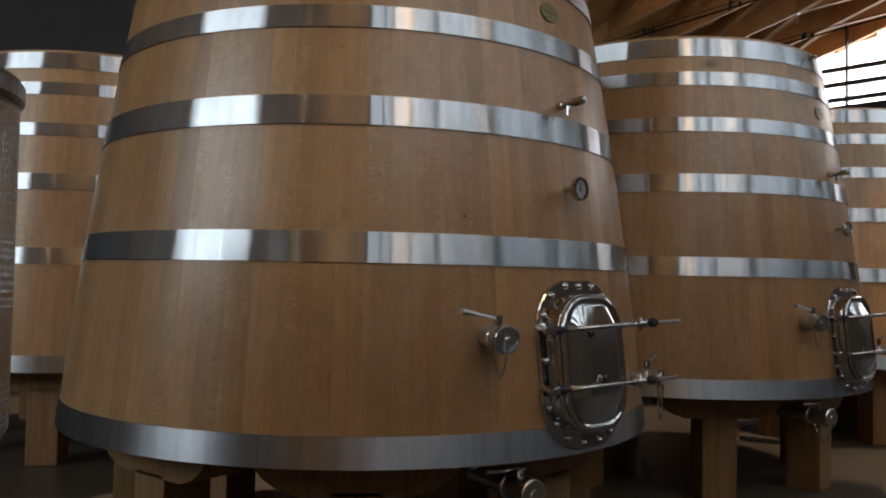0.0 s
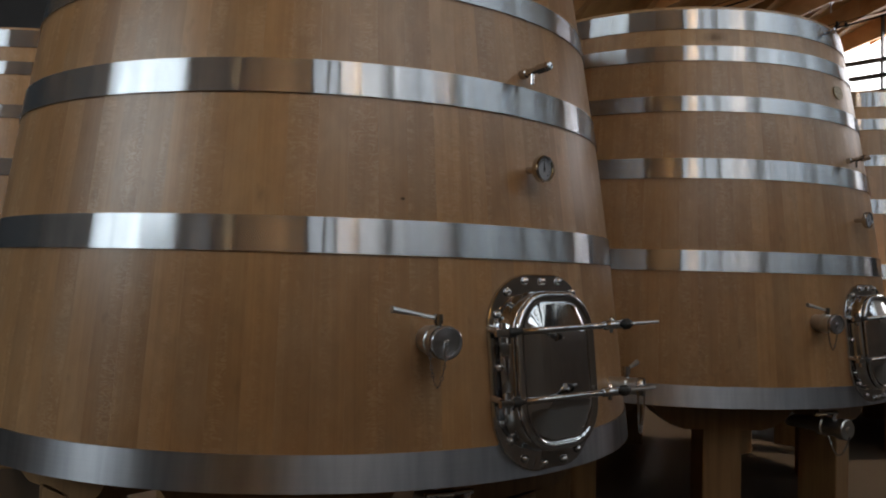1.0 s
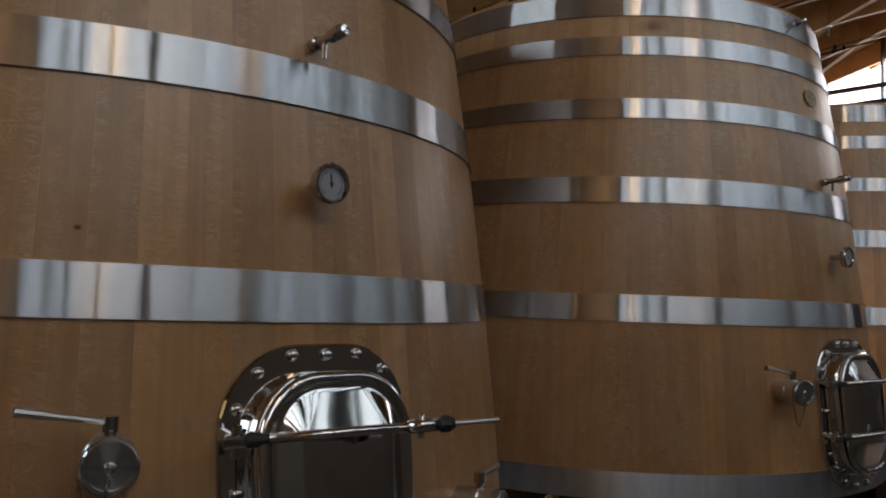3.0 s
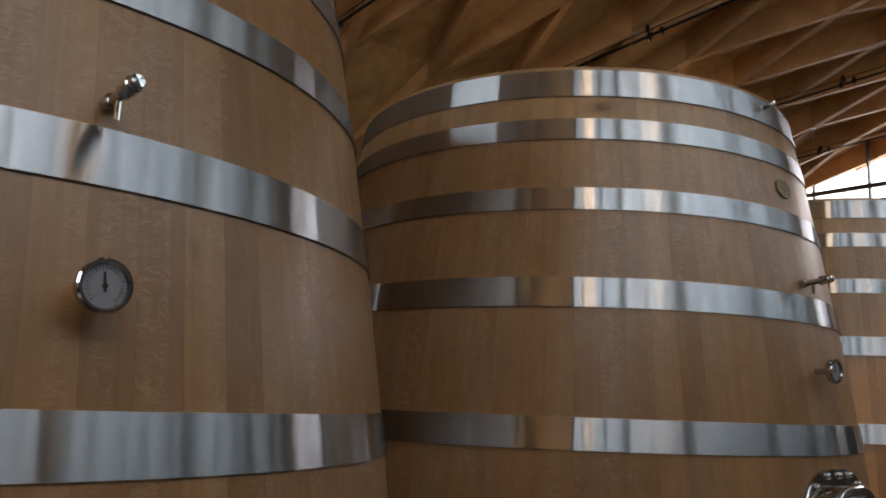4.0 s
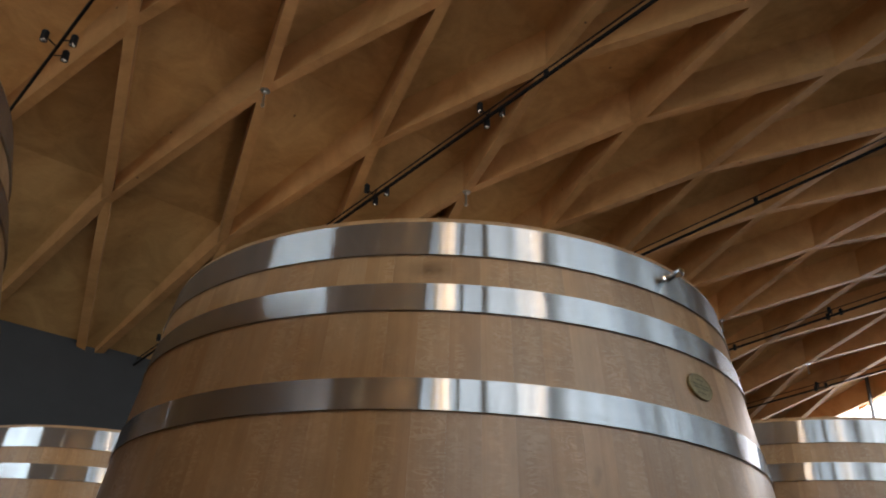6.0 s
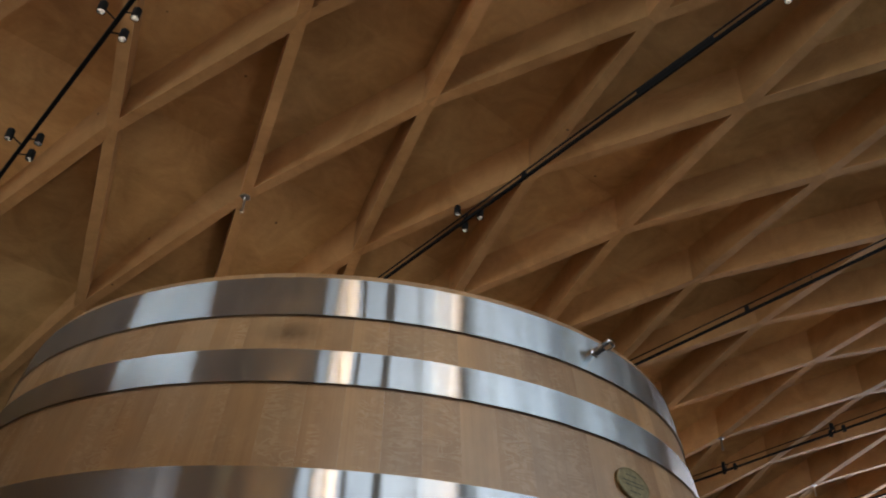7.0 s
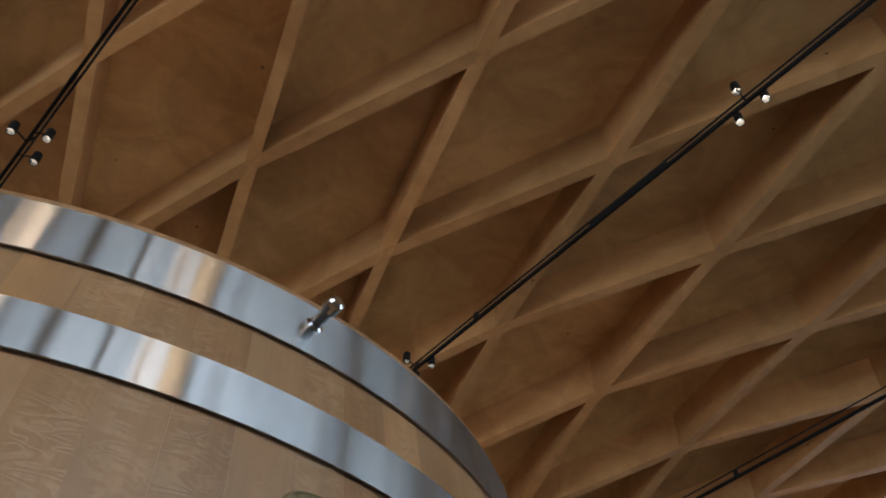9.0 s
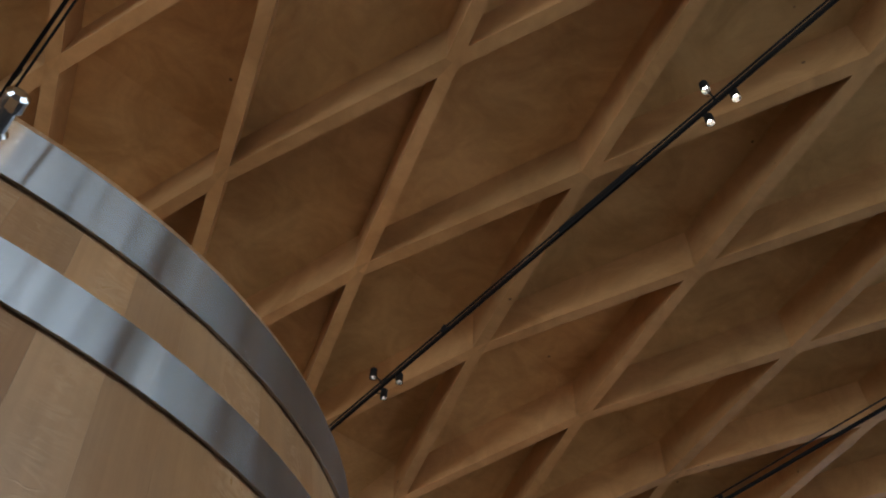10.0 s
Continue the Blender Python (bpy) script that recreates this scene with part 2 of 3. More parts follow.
def glow(name, color, strength):
    m = material(name, color, 0.5)
    b = m.node_tree.nodes["Principled BSDF"]
    b.inputs["Emission Color"].default_value = (*color, 1)
    b.inputs["Emission Strength"].default_value = strength
    return m


OAK, CHROME = oak(), polished()
STEEL = hoop_steel("brushed_steel", 0.19, 0.86, (0.44, 0.46, 0.49), (0.57, 0.59, 0.62))
MATT_STEEL = hoop_steel("matt_steel", 0.42, 0.45, (0.34, 0.35, 0.38), (0.46, 0.47, 0.50))
RIM_STEEL = material("rim_steel", (0.13, 0.125, 0.125), 0.32, 1.0)
SATIN = material("satin_steel", (0.62, 0.62, 0.62), 0.3, 1.0)
BEECH = timber("leg_timber", (0.17, 0.085, 0.032), (0.26, 0.145, 0.06), (20, 20, 1.2), 0.55)
CONCRETE = concrete()
PLY = roof_board("roof_plywood", (0.42, 0.228, 0.086), (0.58, 0.344, 0.148))
RIB = roof_board("rib_timber", (0.42, 0.212, 0.083), (0.56, 0.305, 0.131))
DARK_WALL = rough_paint("dark_wall", (0.030, 0.034, 0.042), 0.6)
GREY_WALL = rough_paint("grey_wall", (0.25, 0.22, 0.19), 0.6)
PLASTER = rough_paint("plaster", (0.46, 0.43, 0.39), 0.8)
PANEL = timber("wall_panelling", (0.30, 0.17, 0.07), (0.45, 0.27, 0.12), (1.0, 1.0, 8.0), 0.5)
BLACK = material("black_metal", (0.009, 0.009, 0.010), 0.65)
BLACK.node_tree.nodes["Principled BSDF"].inputs["Specular IOR Level"].default_value = 0.2
RUBBER = material("black_rubber", (0.015, 0.015, 0.015), 0.5)
FRAME = material("window_steel", (0.045, 0.047, 0.05), 0.45, 0.4)
DIMPLED, BRASS = dimpled(), badge_metal()
DIAL = material("dial_white", (0.33, 0.35, 0.39), 0.3)
INK = material("dial_ink", (0.02, 0.02, 0.02), 0.5)
LAMP_FACE = glow("spot_face", (1.0, 0.86, 0.66), 40.0)
BRIGHT_SKY = glow("bright_sky", (0.92, 0.96, 1.0), 4.0)


# ---------------------------------------------------------------- helpers for building
def mesh_of(bm, mat, name, smooth=False):
    me = bpy.data.meshes.new(name)
    bm.normal_update()
    bm.to_mesh(me)
    bm.free()
    me.materials.append(mat)
    if smooth:
        me.polygons.foreach_set("use_smooth", [True] * len(me.polygons))
    return me


def part(name, bm, mat, parent=None, label="", smooth=False, m=None):
    """Links a bmesh as one mesh object, under a thing or a part."""
    ob = new(name, mesh_of(bm, mat, name, smooth))
    if parent is not None:
        ob.parent = parent
    if m is not None:
        ob.matrix_local = m
    if label:
        ob["label"] = label
    return ob


def box(bm, m, sx, sy, sz, bevel=0.0):
    """A box with its centre at the pose m."""
    r = bmesh.ops.create_cube(bm, size=1.0, matrix=m @ Matrix.Diagonal((sx, sy, sz, 1)))
    if bevel:
        es = list({e for v in r["verts"] for e in v.link_edges})
        bmesh.ops.bevel(bm, geom=es, offset=bevel, segments=2, affect="EDGES", profile=0.6)


def lathe(bm, profile, seg=24, m=Matrix(), closed=False, a0=0.0, a1=2 * math.pi):
    """Turns (radius, height) pairs about the z axis of m."""
    full = abs(a1 - a0 - 2 * math.pi) < 1e-6
    rings = []
    for k in range(seg if full else seg + 1):
        a = a0 + (a1 - a0) * k / seg
        rings.append([bm.verts.new(m @ Vector((r * math.cos(a), r * math.sin(a), z))) for r, z in profile])
    n = len(profile)
    for k in range(seg):
        p, q = rings[k], rings[(k + 1) % len(rings)]
        for j in range(n if closed else n - 1):
            i = (j + 1) % n
            bm.faces.new((p[j], q[j], q[i], p[i]))
    if not closed:
        for j in (0, n - 1):
            if full and profile[j][0] > 1e-6:
                loop = [r[j] for r in rings]
                bm.faces.new(loop if j else loop[::-1])


def rod(bm, a, b, r, seg=12, r2=None):
    """A round bar from a to b."""
    a, b = Vector(a), Vector(b)
    m = Matrix.Translation(a) @ (b - a).to_track_quat("Z", "Y").to_matrix().to_4x4()
    lathe(bm, [(r, 0), (r2 if r2 is not None else r, (b - a).length)], seg, m)


def slab(bm, pts, z0, z1):
    """A prism on a plan polygon."""
    lo = [bm.verts.new((p[0], p[1], z0)) for p in pts]
    hi = [bm.verts.new((p[0], p[1], z1)) for p in pts]
    bm.faces.new(lo[::-1]), bm.faces.new(hi)
    for i in range(len(pts)):
        j = (i + 1) % len(pts)
        bm.faces.new((lo[i], lo[j], hi[j], hi[i]))


# ---------------------------------------------------------------- floor, walls
bm = bmesh.new()
slab(bm, [hall(NEAR_S - .3, BACK_W - .3), hall(NEAR_S - .3, AISLE_W + .3), hall(END_S + .3, AISLE_W + .3), hall(END_S + .3, BACK_W - .3)], -0.2, 0.0)
tagged(part("floor", bm, CONCRETE), "smooth grey-brown concrete floor of the vat hall", "floor", kind="structure")


def wall(name, mat, s0, w0, s1, w1, z0, z1, thick, label):
    a, b = hall(s0, w0), hall(s1, w1)
    d = (b - a).normalized()
    o = Vector((-d.y, d.x, 0)) * thick
    bm = bmesh.new()
    slab(bm, [a, b, b + o, a + o], z0, z1)
    return tagged(part(name, bm, mat), label, "wall", kind="structure")


wall("wall_back", DARK_WALL, NEAR_S, BACK_W, END_S, BACK_W, 0, 10.0, 0.3, "dark slate-coloured side wall")
wall("wall_aisle_low", GREY_WALL, WIN_S1, AISLE_W, WIN_S0, AISLE_W, 0, WIN_Z0, 0.3, "grey-brown painted wall under the long windows")
wall("wall_aisle_high", PANEL, WIN_S1, AISLE_W, WIN_S0, AISLE_W, WIN_Z1, 12.6, 0.3, "warm timber-panelled wall over the long windows")
wall("wall_aisle_end", PLASTER, END_S, AISLE_W, WIN_S1, AISLE_W, 0, 12.6, 0.3, "pale plastered wall beside the long windows")
wall("wall_aisle_near", PANEL, WIN_S0, AISLE_W, NEAR_S, AISLE_W, 0, 12.6, 0.3, "warm timber-panelled wall beside the long windows")
wall("wall_end", DARK_WALL, END_S, BACK_W, END_S, AISLE_W, 0, 8.85, -0.3, "dark gable wall under the glazing")
wall("wall_near_low", PLASTER, NEAR_S, GAB_W0, NEAR_S, GAB_W1, 0, GAB_Z0, 0.3, "pale plastered gable wall under its window")
wall("wall_near_high", PLASTER, NEAR_S, GAB_W0, NEAR_S, GAB_W1, GAB_Z1, 13.5, 0.3, "pale plastered gable wall over its window")
wall("wall_near_back", PLASTER, NEAR_S, BACK_W, NEAR_S, GAB_W0, 0, 13.5, 0.3, "pale plastered gable wall beside its window")
wall("wall_near_aisle", PLASTER, NEAR_S, GAB_W1, NEAR_S, AISLE_W, 0, 13.5, 0.3, "pale plastered gable wall beside its window")


def window_frame(name, place, length, z0, z1, posts, rails, label):
    """A steel window frame in a wall's opening; place(a, out): the point a metres along it, out metres to the hall's inside."""
    thing = new(name)
    thing.location = place(0, 0)
    o = thing.location.copy()
    d = (place(1, 0) - place(0, 0)).normalized()
    turn = Matrix.Rotation(math.atan2(d.y, d.x), 4, "Z")
    for a, width in posts:
        bm = bmesh.new()
        box(bm, Matrix.Translation(place(a, -.12) - o + Vector((0, 0, (z0 + z1) / 2))) @ turn, width, 0.22, z1 - z0, 0.008)
        part("mullion", bm, FRAME, thing)
    for z, tall in rails:
        bm = bmesh.new()
        box(bm, Matrix.Translation(place(length / 2, -.12) - o + Vector((0, 0, z))) @ turn, length, 0.12, tall, 0.006)
        part("transom", bm, FRAME, thing)
    return tagged(thing, label, "window", kind="structure")


posts = [(0.05, .1), (5.0, .36), (8.8, .8), (14.4, .85), (20.1, 1.2), (25.4, 1.2)]
posts += [(1.1 * k + .2 * math.sin(2.1 * k), .06 + .05 * (k % 3 == 0)) for k in range(1, 25) if all(abs(1.1 * k - a) > .6 for a, width in posts)]
window_frame("window_1", lambda a, out: hall(WIN_S0 + a, AISLE_W - out), WIN_S1 - WIN_S0, WIN_Z0, WIN_Z1, posts, [(WIN_Z0 + .05, .09), (7.8, .09), (WIN_Z1 - .05, .09)], "long steel-framed window band with dark posts")
window_frame("window_2", lambda a, out: hall(NEAR_S + out, GAB_W0 + a), GAB_W1 - GAB_W0, GAB_Z0, GAB_Z1, [(0.05, .1), (2.9, .1), (5.7, .1), (8.55, .1)], [(GAB_Z0 + .05, .09), (GAB_Z1 - .05, .09)], "large steel-framed gable window")
window_frame("window_3", lambda a, out: hall(END_S - out, BACK_W + a), AISLE_W - BACK_W, 8.85, 12.9, [(0.36 + 2.17 * k, .07) for k in range(12)], [(8.90, .09), (9.20, .19), (9.84, .19), (10.47, .19)], "glazed gable lunette with thin dark bars")
bm = bmesh.new()
a, b = hall(END_S + .6, BACK_W - 1), hall(END_S + .6, AISLE_W + 1)
bm.faces.new([bm.verts.new(p + Vector((0, 0, z))) for p, z in ((a, 8.0), (a, 14.0), (b, 14.0), (b, 8.0))])
tagged(part("backdrop", bm, BRIGHT_SKY), "bright overcast sky outside the gable glazing", "sky", kind="structure")

# ---------------------------------------------------------------- roof
LAT_O = Vector((1.222, 14.195))
LAT_1, LAT_2 = Vector((1.901, 1.831)), Vector((5.118, -5.492))


def node_at(u, v):
    p = LAT_O + u * LAT_1 + v * LAT_2 / 2
    return Vector((p.x, p.y, vault(v)))


RIB_W = 0.20


def rib_depth(v):
    """Depth of the coffers; they run out towards the back wall."""
    return 0.84 if v >= -1 else max(0.84 - 0.36 * (-1 - v), 0.12)


bm = bmesh.new()
for v in range(-4, 5):
    for k in range(-11, 14):
        u = k + (0.5 if v % 2 else 0.0)
        a = node_at(u, v)
        for du in (-0.5, 0.5):
            b = node_at(u + du, v + 1)
            d = (b - a).normalized()
            side = Vector((-d.y, d.x, 0)).normalized() * RIB_W / 2
            vs = [bm.verts.new(p + q + r) for p, row in ((a, v), (b, v + 1)) for q in (-side, side) for r in (Vector(), Vector((0, 0, rib_depth(row) + .3)))]
            for f in ((0, 2, 6, 4), (0, 4, 5, 1), (2, 3, 7, 6), (1, 5, 7, 3)):
                bm.faces.new([vs[i] for i in f])
tagged(part("ceiling_ribs", bm, RIB), "diagonal grid of laminated timber ribs", "ceiling", kind="structure")
bm = bmesh.new()
for v in range(-4, 5):
    for k in range(-11, 14):
        u = k + (0.5 if v % 2 else 0.0)
        c = [node_at(u, v), node_at(u + .5, v + 1), node_at(u, v + 2), node_at(u - .5, v + 1)]
        vs = [bm.verts.new(p + Vector((0, 0, rib_depth(row) - .05 + (0.06 if i % 2 else -0.06)))) for i, (p, row) in enumerate(zip(c, (v, v + 1, v + 2, v + 1)))]
        bm.faces.new((vs[0], vs[1], vs[3])), bm.faces.new((vs[1], vs[2], vs[3]))
tagged(part("ceiling", bm, PLY), "plywood panels between the roof ribs", "ceiling", kind="structure")

# ---------------------------------------------------------------- vats
# (height, radius) of the staves, and the hoops' lower and upper edges
def vat_r(z):
    x = z / 1.2 + 0.325 - 1.0
    return 1.204 * (1.2532 - 0.10016 * x - 0.02682 * x * x)


HOOPS = [(0.705, 0.825), (1.474, 1.595), (2.020, 2.141), (2.428, 2.525), (2.747, 2.843), (2.952, 3.081)]
VAT_Z0, VAT_Z1 = 0.709, 3.099
STAVES = 84



def on_vat(y, z, out=0.0):
    """A place on the vat's face, y metres to its right, at height z, out metres from the staves."""
    r = vat_r(z) + out
    return Vector((math.sqrt(max(r * r - y * y, 0)), y, z))


def at_angle(deg, z, out=0.0):
    a, r = radians(deg), vat_r(z) + out
    return Vector((r * math.cos(a), r * math.sin(a), z))


def round_rect(hw, hh, rad, n=8):
    """Points of a rounded rectangle, anticlockwise."""
    pts = []
    for cx, cy, a0 in ((hw - rad, hh - rad, 0), (-hw + rad, hh - rad, 90), (-hw + rad, -hh + rad, 180), (hw - rad, -hh + rad, 270)):
        for k in range(n + 1):
            a = radians(a0 + 90 * k / n)
            pts.append((cx + rad * math.cos(a), cy + rad * math.sin(a)))
    return pts


def loft(bm, loops, close_last=False, close_first=False):
    """Skins loops of equal length one to the next."""
    vs = [[bm.verts.new(p) for p in loop] for loop in loops]
    n = len(vs[0])
    for a, b in zip(vs, vs[1:]):
        for i in range(n):
            bm.faces.new((a[i], a[(i + 1) % n], b[(i + 1) % n], b[i]))
    if close_last:
        bm.faces.new(vs[-1])
    if close_first:
        bm.faces.new(vs[0][::-1])


def dome(bm, m, r, h, seg=10):
    """A round bolt head."""
    lathe(bm, [(r, 0), (r, h * .4), (r * .8, h * .75), (r * .4, h * .97), (0.0005, h)], seg, m)


def outward(p, tip=None):
    """A pose at p whose z axis points away from the vat."""
    d = Vector((p.x, p.y, 0)).normalized() if tip is None else tip
    return Matrix.Translation(p) @ d.to_track_quat("Z", "Y").to_matrix().to_4x4()


def chain(bm, pts, r=0.006):
    """Links along a line of points."""
    path = [Vector(p) for p in pts]
    step, at = r * 1.7, 0.0
    for a, b in zip(path, path[1:]):
        d = b - a
        count = max(1, int(d.length / step))
        for k in range(count):
            p = a + d * ((k + .5) / count)
            m = Matrix.Translation(p) @ d.to_track_quat("X", "Z").to_matrix().to_4x4() @ Matrix.Rotation(math.pi / 2 * (k % 2), 4, "X")
            lathe(bm, [(r - .0016, -.0016), (r + .0016, -.0016), (r + .0016, .0016), (r - .0016, .0016)], 8, m @ Matrix.Diagonal((1.25, .75, 1, 1)), closed=True)


def sag(a, b, drop, n=10):
    a, b = Vector(a), Vector(b)
    return [a.lerp(b, k / n) - Vector((0, 0, drop * 4 * (k / n) * (1 - k / n))) for k in range(n + 1)]


def build_manhole(vat):
    """Flange bolted on the staves, neck, domed lid and two clamp arms."""
    cy, cz = -0.036, 1.072
    hw, hh, rad = 0.272, 0.350, 0.20

    def skin(loop, out):
        return [on_vat(cy + y, cz + z, out) for y, z in loop]

    bm = bmesh.new()
    outer, inner = round_rect(hw, hh, rad), round_rect(0.205, 0.27, 0.15)
    loft(bm, [skin(outer, -.002), skin(outer, .007), skin(round_rect(hw - .004, hh - .004, rad - .004), .011), skin(inner, .011)])
    flange = part("manhole_flange", bm, CHROME, vat, "polished steel flange studded with bolts")
    spots = [(-.092, .325), (0.003, .325), (.098, .325), (-.180, .285), (.186, .285), (-.232, .205), (.238, .205), (-.240, .02), (.246, .02), (-.240, -.17),
             (.246, -.17), (-.205, -.235), (.210, -.235), (-.145, -.30), (.150, -.30), (-.05, -.325), (.06, -.325)]
    bm = bmesh.new()
    dome(bm, Matrix(), 0.0145, 0.016)
    bolt_mesh = mesh_of(bm, CHROME, "bolt", True)
    for y, z in spots:
        ob = new("bolt", bolt_mesh)
        ob.parent = flange
        ob.matrix_local = outward(on_vat(cy + y, cz + z, .010))
    # neck and lid stand in the lid's own leaning plane
    lean = math.atan((vat_r(0.8) - vat_r(1.35)) / 0.55)
    base = Matrix.Translation((vat_r(cz) - .010, cy, cz)) @ Matrix.Rotation(-lean, 4, "Y")

    def plane(loop, x):
        return [base @ Vector((x, y, z)) for y, z in loop]

    def rr(inset, w=.212, h=.272, r=.155):
        return round_rect(w - inset, h - inset, max(r - inset, .02))

    bm = bmesh.new()
    loft(bm, [plane(rr(-.022), .0), plane(rr(-.010), .022), plane(rr(-.008), .050), plane(rr(.006), .056), plane(rr(.010), .03)])
    part("manhole_neck", bm, CHROME, vat, smooth=True)
    bm = bmesh.new()

    def hip(ix, iz, r):
        return round_rect(.212 - ix, .272 - iz, r)

    # rolled rim, a groove, then four hipped slopes up to a nearly flat middle
    loft(bm, [plane(rr(.012), .058), plane(rr(-.006), .060), plane(rr(-.013), .068), plane(rr(-.010), .078), plane(rr(.002), .084), plane(rr(.014), .080),
              plane(rr(.020), .075), plane(rr(.028), .0755), plane(hip(.035, .037, .118), .079), plane(hip(.078, .128, .016), .1085), plane(hip(.081, .132, .014), .1105),
              plane(hip(.088, .139, .012), .1120), plane(hip(.13, .19, .010), .1150), plane(hip(.19, .25, .006), .1160)], close_last=True)
    lid = part("manhole_lid", bm, CHROME, vat, "mirror-polished domed steel lid")
    lid.data.polygons.foreach_set("use_smooth", [len(f.vertices) == 4 for f in lid.data.polygons])
    for dz in (0.155, -0.085):
        a = on_vat(cy - .262, cz + dz - .010, 0.066)
        b = Vector((1.690, 0.060, cz + dz + .020))
        d = (b - a).normalized()
        bm = bmesh.new()
        rod(bm, a, b, 0.0115, 14)
        arm = part("clamp_arm", bm, CHROME, vat, smooth=True)
        bm = bmesh.new()
        box(bm, outward(a - d * .005, d), 0.03, 0.03, 0.05, 0.008)
        rod(bm, a + Vector((0, 0, -.035)), a + Vector((0, 0, .035)), .012, 12)
        rod(bm, on_vat(cy - .262, cz + dz, 0.0), a, .014, 12)
        part("hinge_fork", bm, CHROME, arm)
        bm = bmesh.new()
        lathe(bm, [(.0115, .018), (.017, .024), (.0175, .038), (.012, .070)], 14, outward(a, d))
        part("bumper", bm, RUBBER, arm, "black rubber bumper")
        bm = bmesh.new()
        rod(bm, b - d * .02, b + d * .05, .016, 16)
        rod(bm, b + d * .01 + Vector((0, 0, .028)), b + d * .01 - Vector((0, 0, .028)), .007, 8)
        part("clamp_nut", bm, CHROME, arm, smooth=True)
        bm = bmesh.new()
        lathe(bm, [(.012, 0), (.020, .008), (.020, .026), (.012, .04)], 12, outward(b + d * .05, d))
        part("grip", bm, RUBBER, arm, "black rubber grip")
        bm = bmesh.new()
        rod(bm, b + d * .085, b + d * .20, .0065, 10)
        part("spindle", bm, SATIN, arm)


def build_valve(vat, deg, z, rad, length, lever_tip, label, drop=.13):
    """A stub valve square to the staves, with cap, lever and the cap's chain."""
    p = at_angle(deg, z, -.01)
    m = outward(p)
    d = (m.to_3x3() @ Vector((0, 0, 1))).normalized()
    bm = bmesh.new()
    lathe(bm, [(rad * .86, 0), (rad * .86, length * .42), (rad * .97, length * .45), (rad * .97, length * .62), (rad * .9, length * .66), (rad * .9, length)], 28, m)
    body = part("valve_body", bm, SATIN, vat, label)
    bm = bmesh.new()
    lathe(bm, [(rad * .9, 0), (rad, .004), (rad, .022), (rad * .93, .027), (rad * .80, .027), (rad * .78, .0235), (0.012, .0235), (0.008, .027), (0.0005, .028)], 28)
    part("cap", bm, STEEL, body, m=Matrix.Translation(d * length) @ m)
    s0 = p + d * (length * .6)
    s1 = Vector((s0.x, s0.y, lever_tip.z - .030))
    bm = bmesh.new()
    rod(bm, s0 + Vector((0, 0, rad * .8)), s1, .012, 12)
    rod(bm, s1 - Vector((0, 0, .018)), s1 + Vector((0, 0, .014)), .0165, 12)
    part("stem", bm, CHROME, body)
    bm = bmesh.new()
    v = lever_tip - s1
    rod(bm, s1, s1 + v * .55, .0065, 10, .0075)
    rod(bm, s1 + v * .55, lever_tip, .0085, 10, .0115)
    part("lever", bm, SATIN, body)
    bm = bmesh.new()
    chain(bm, sag(p + d * (length + .03) + Vector((0, 0, -.15 * rad)), p + d * (length + .01) + Vector((d.y, -d.x, 0)) * rad - Vector((0, 0, rad * .25)), drop))
    part("chain", bm, CHROME, body)


def build_dial(vat):
    p = at_angle(-1.8, 1.815, -.01)
    m = outward(p)
    bm = bmesh.new()
    rod(bm, p, m @ Vector((0, 0, .075)), .013, 12)
    dial = part("thermometer", bm, CHROME, vat, "round steel dial thermometer")
    bm = bmesh.new()
    lathe(bm, [(.02, .062), (.044, .066), (.050, .072), (.051, .092), (.048, .097), (.043, .097), (.040, .092)], 32, m)
    for f in [f for f in bm.faces if len(f.verts) > 8 and f.calc_center_median().dot(Vector((p.x, p.y, 0)).normalized()) > vat_r(1.815) + .08]:
        bm.faces.remove(f)
    part("bezel", bm, CHROME, dial)
    bm = bmesh.new()
    lathe(bm, [(.0410, .084), (.0410, .088)], 32, m)
    part("dial_face", bm, DIAL, dial, "white dial with a black needle")
    bm = bmesh.new()
    up = m.to_3x3().inverted() @ Vector((0, 0, 1))
    ang = math.atan2(up.y, up.x)
    mm = m @ Matrix.Rotation(ang, 4, "Z")
    box(bm, mm @ Matrix.Rotation(radians(7), 4, "Z") @ pose(.007, 0, .0895), .036, .0045, .001)
    lathe(bm, [(.005, .0885), (.005, .0905)], 10, m)
    for k in range(25):
        a = radians(-140 + 280 * k / 24)
        box(bm, mm @ Matrix.Rotation(a, 4, "Z") @ pose(.032, 0, .0888), .005 if k % 3 else .008, .0012, .0008)
    part("needle_and_scale", bm, INK, dial)


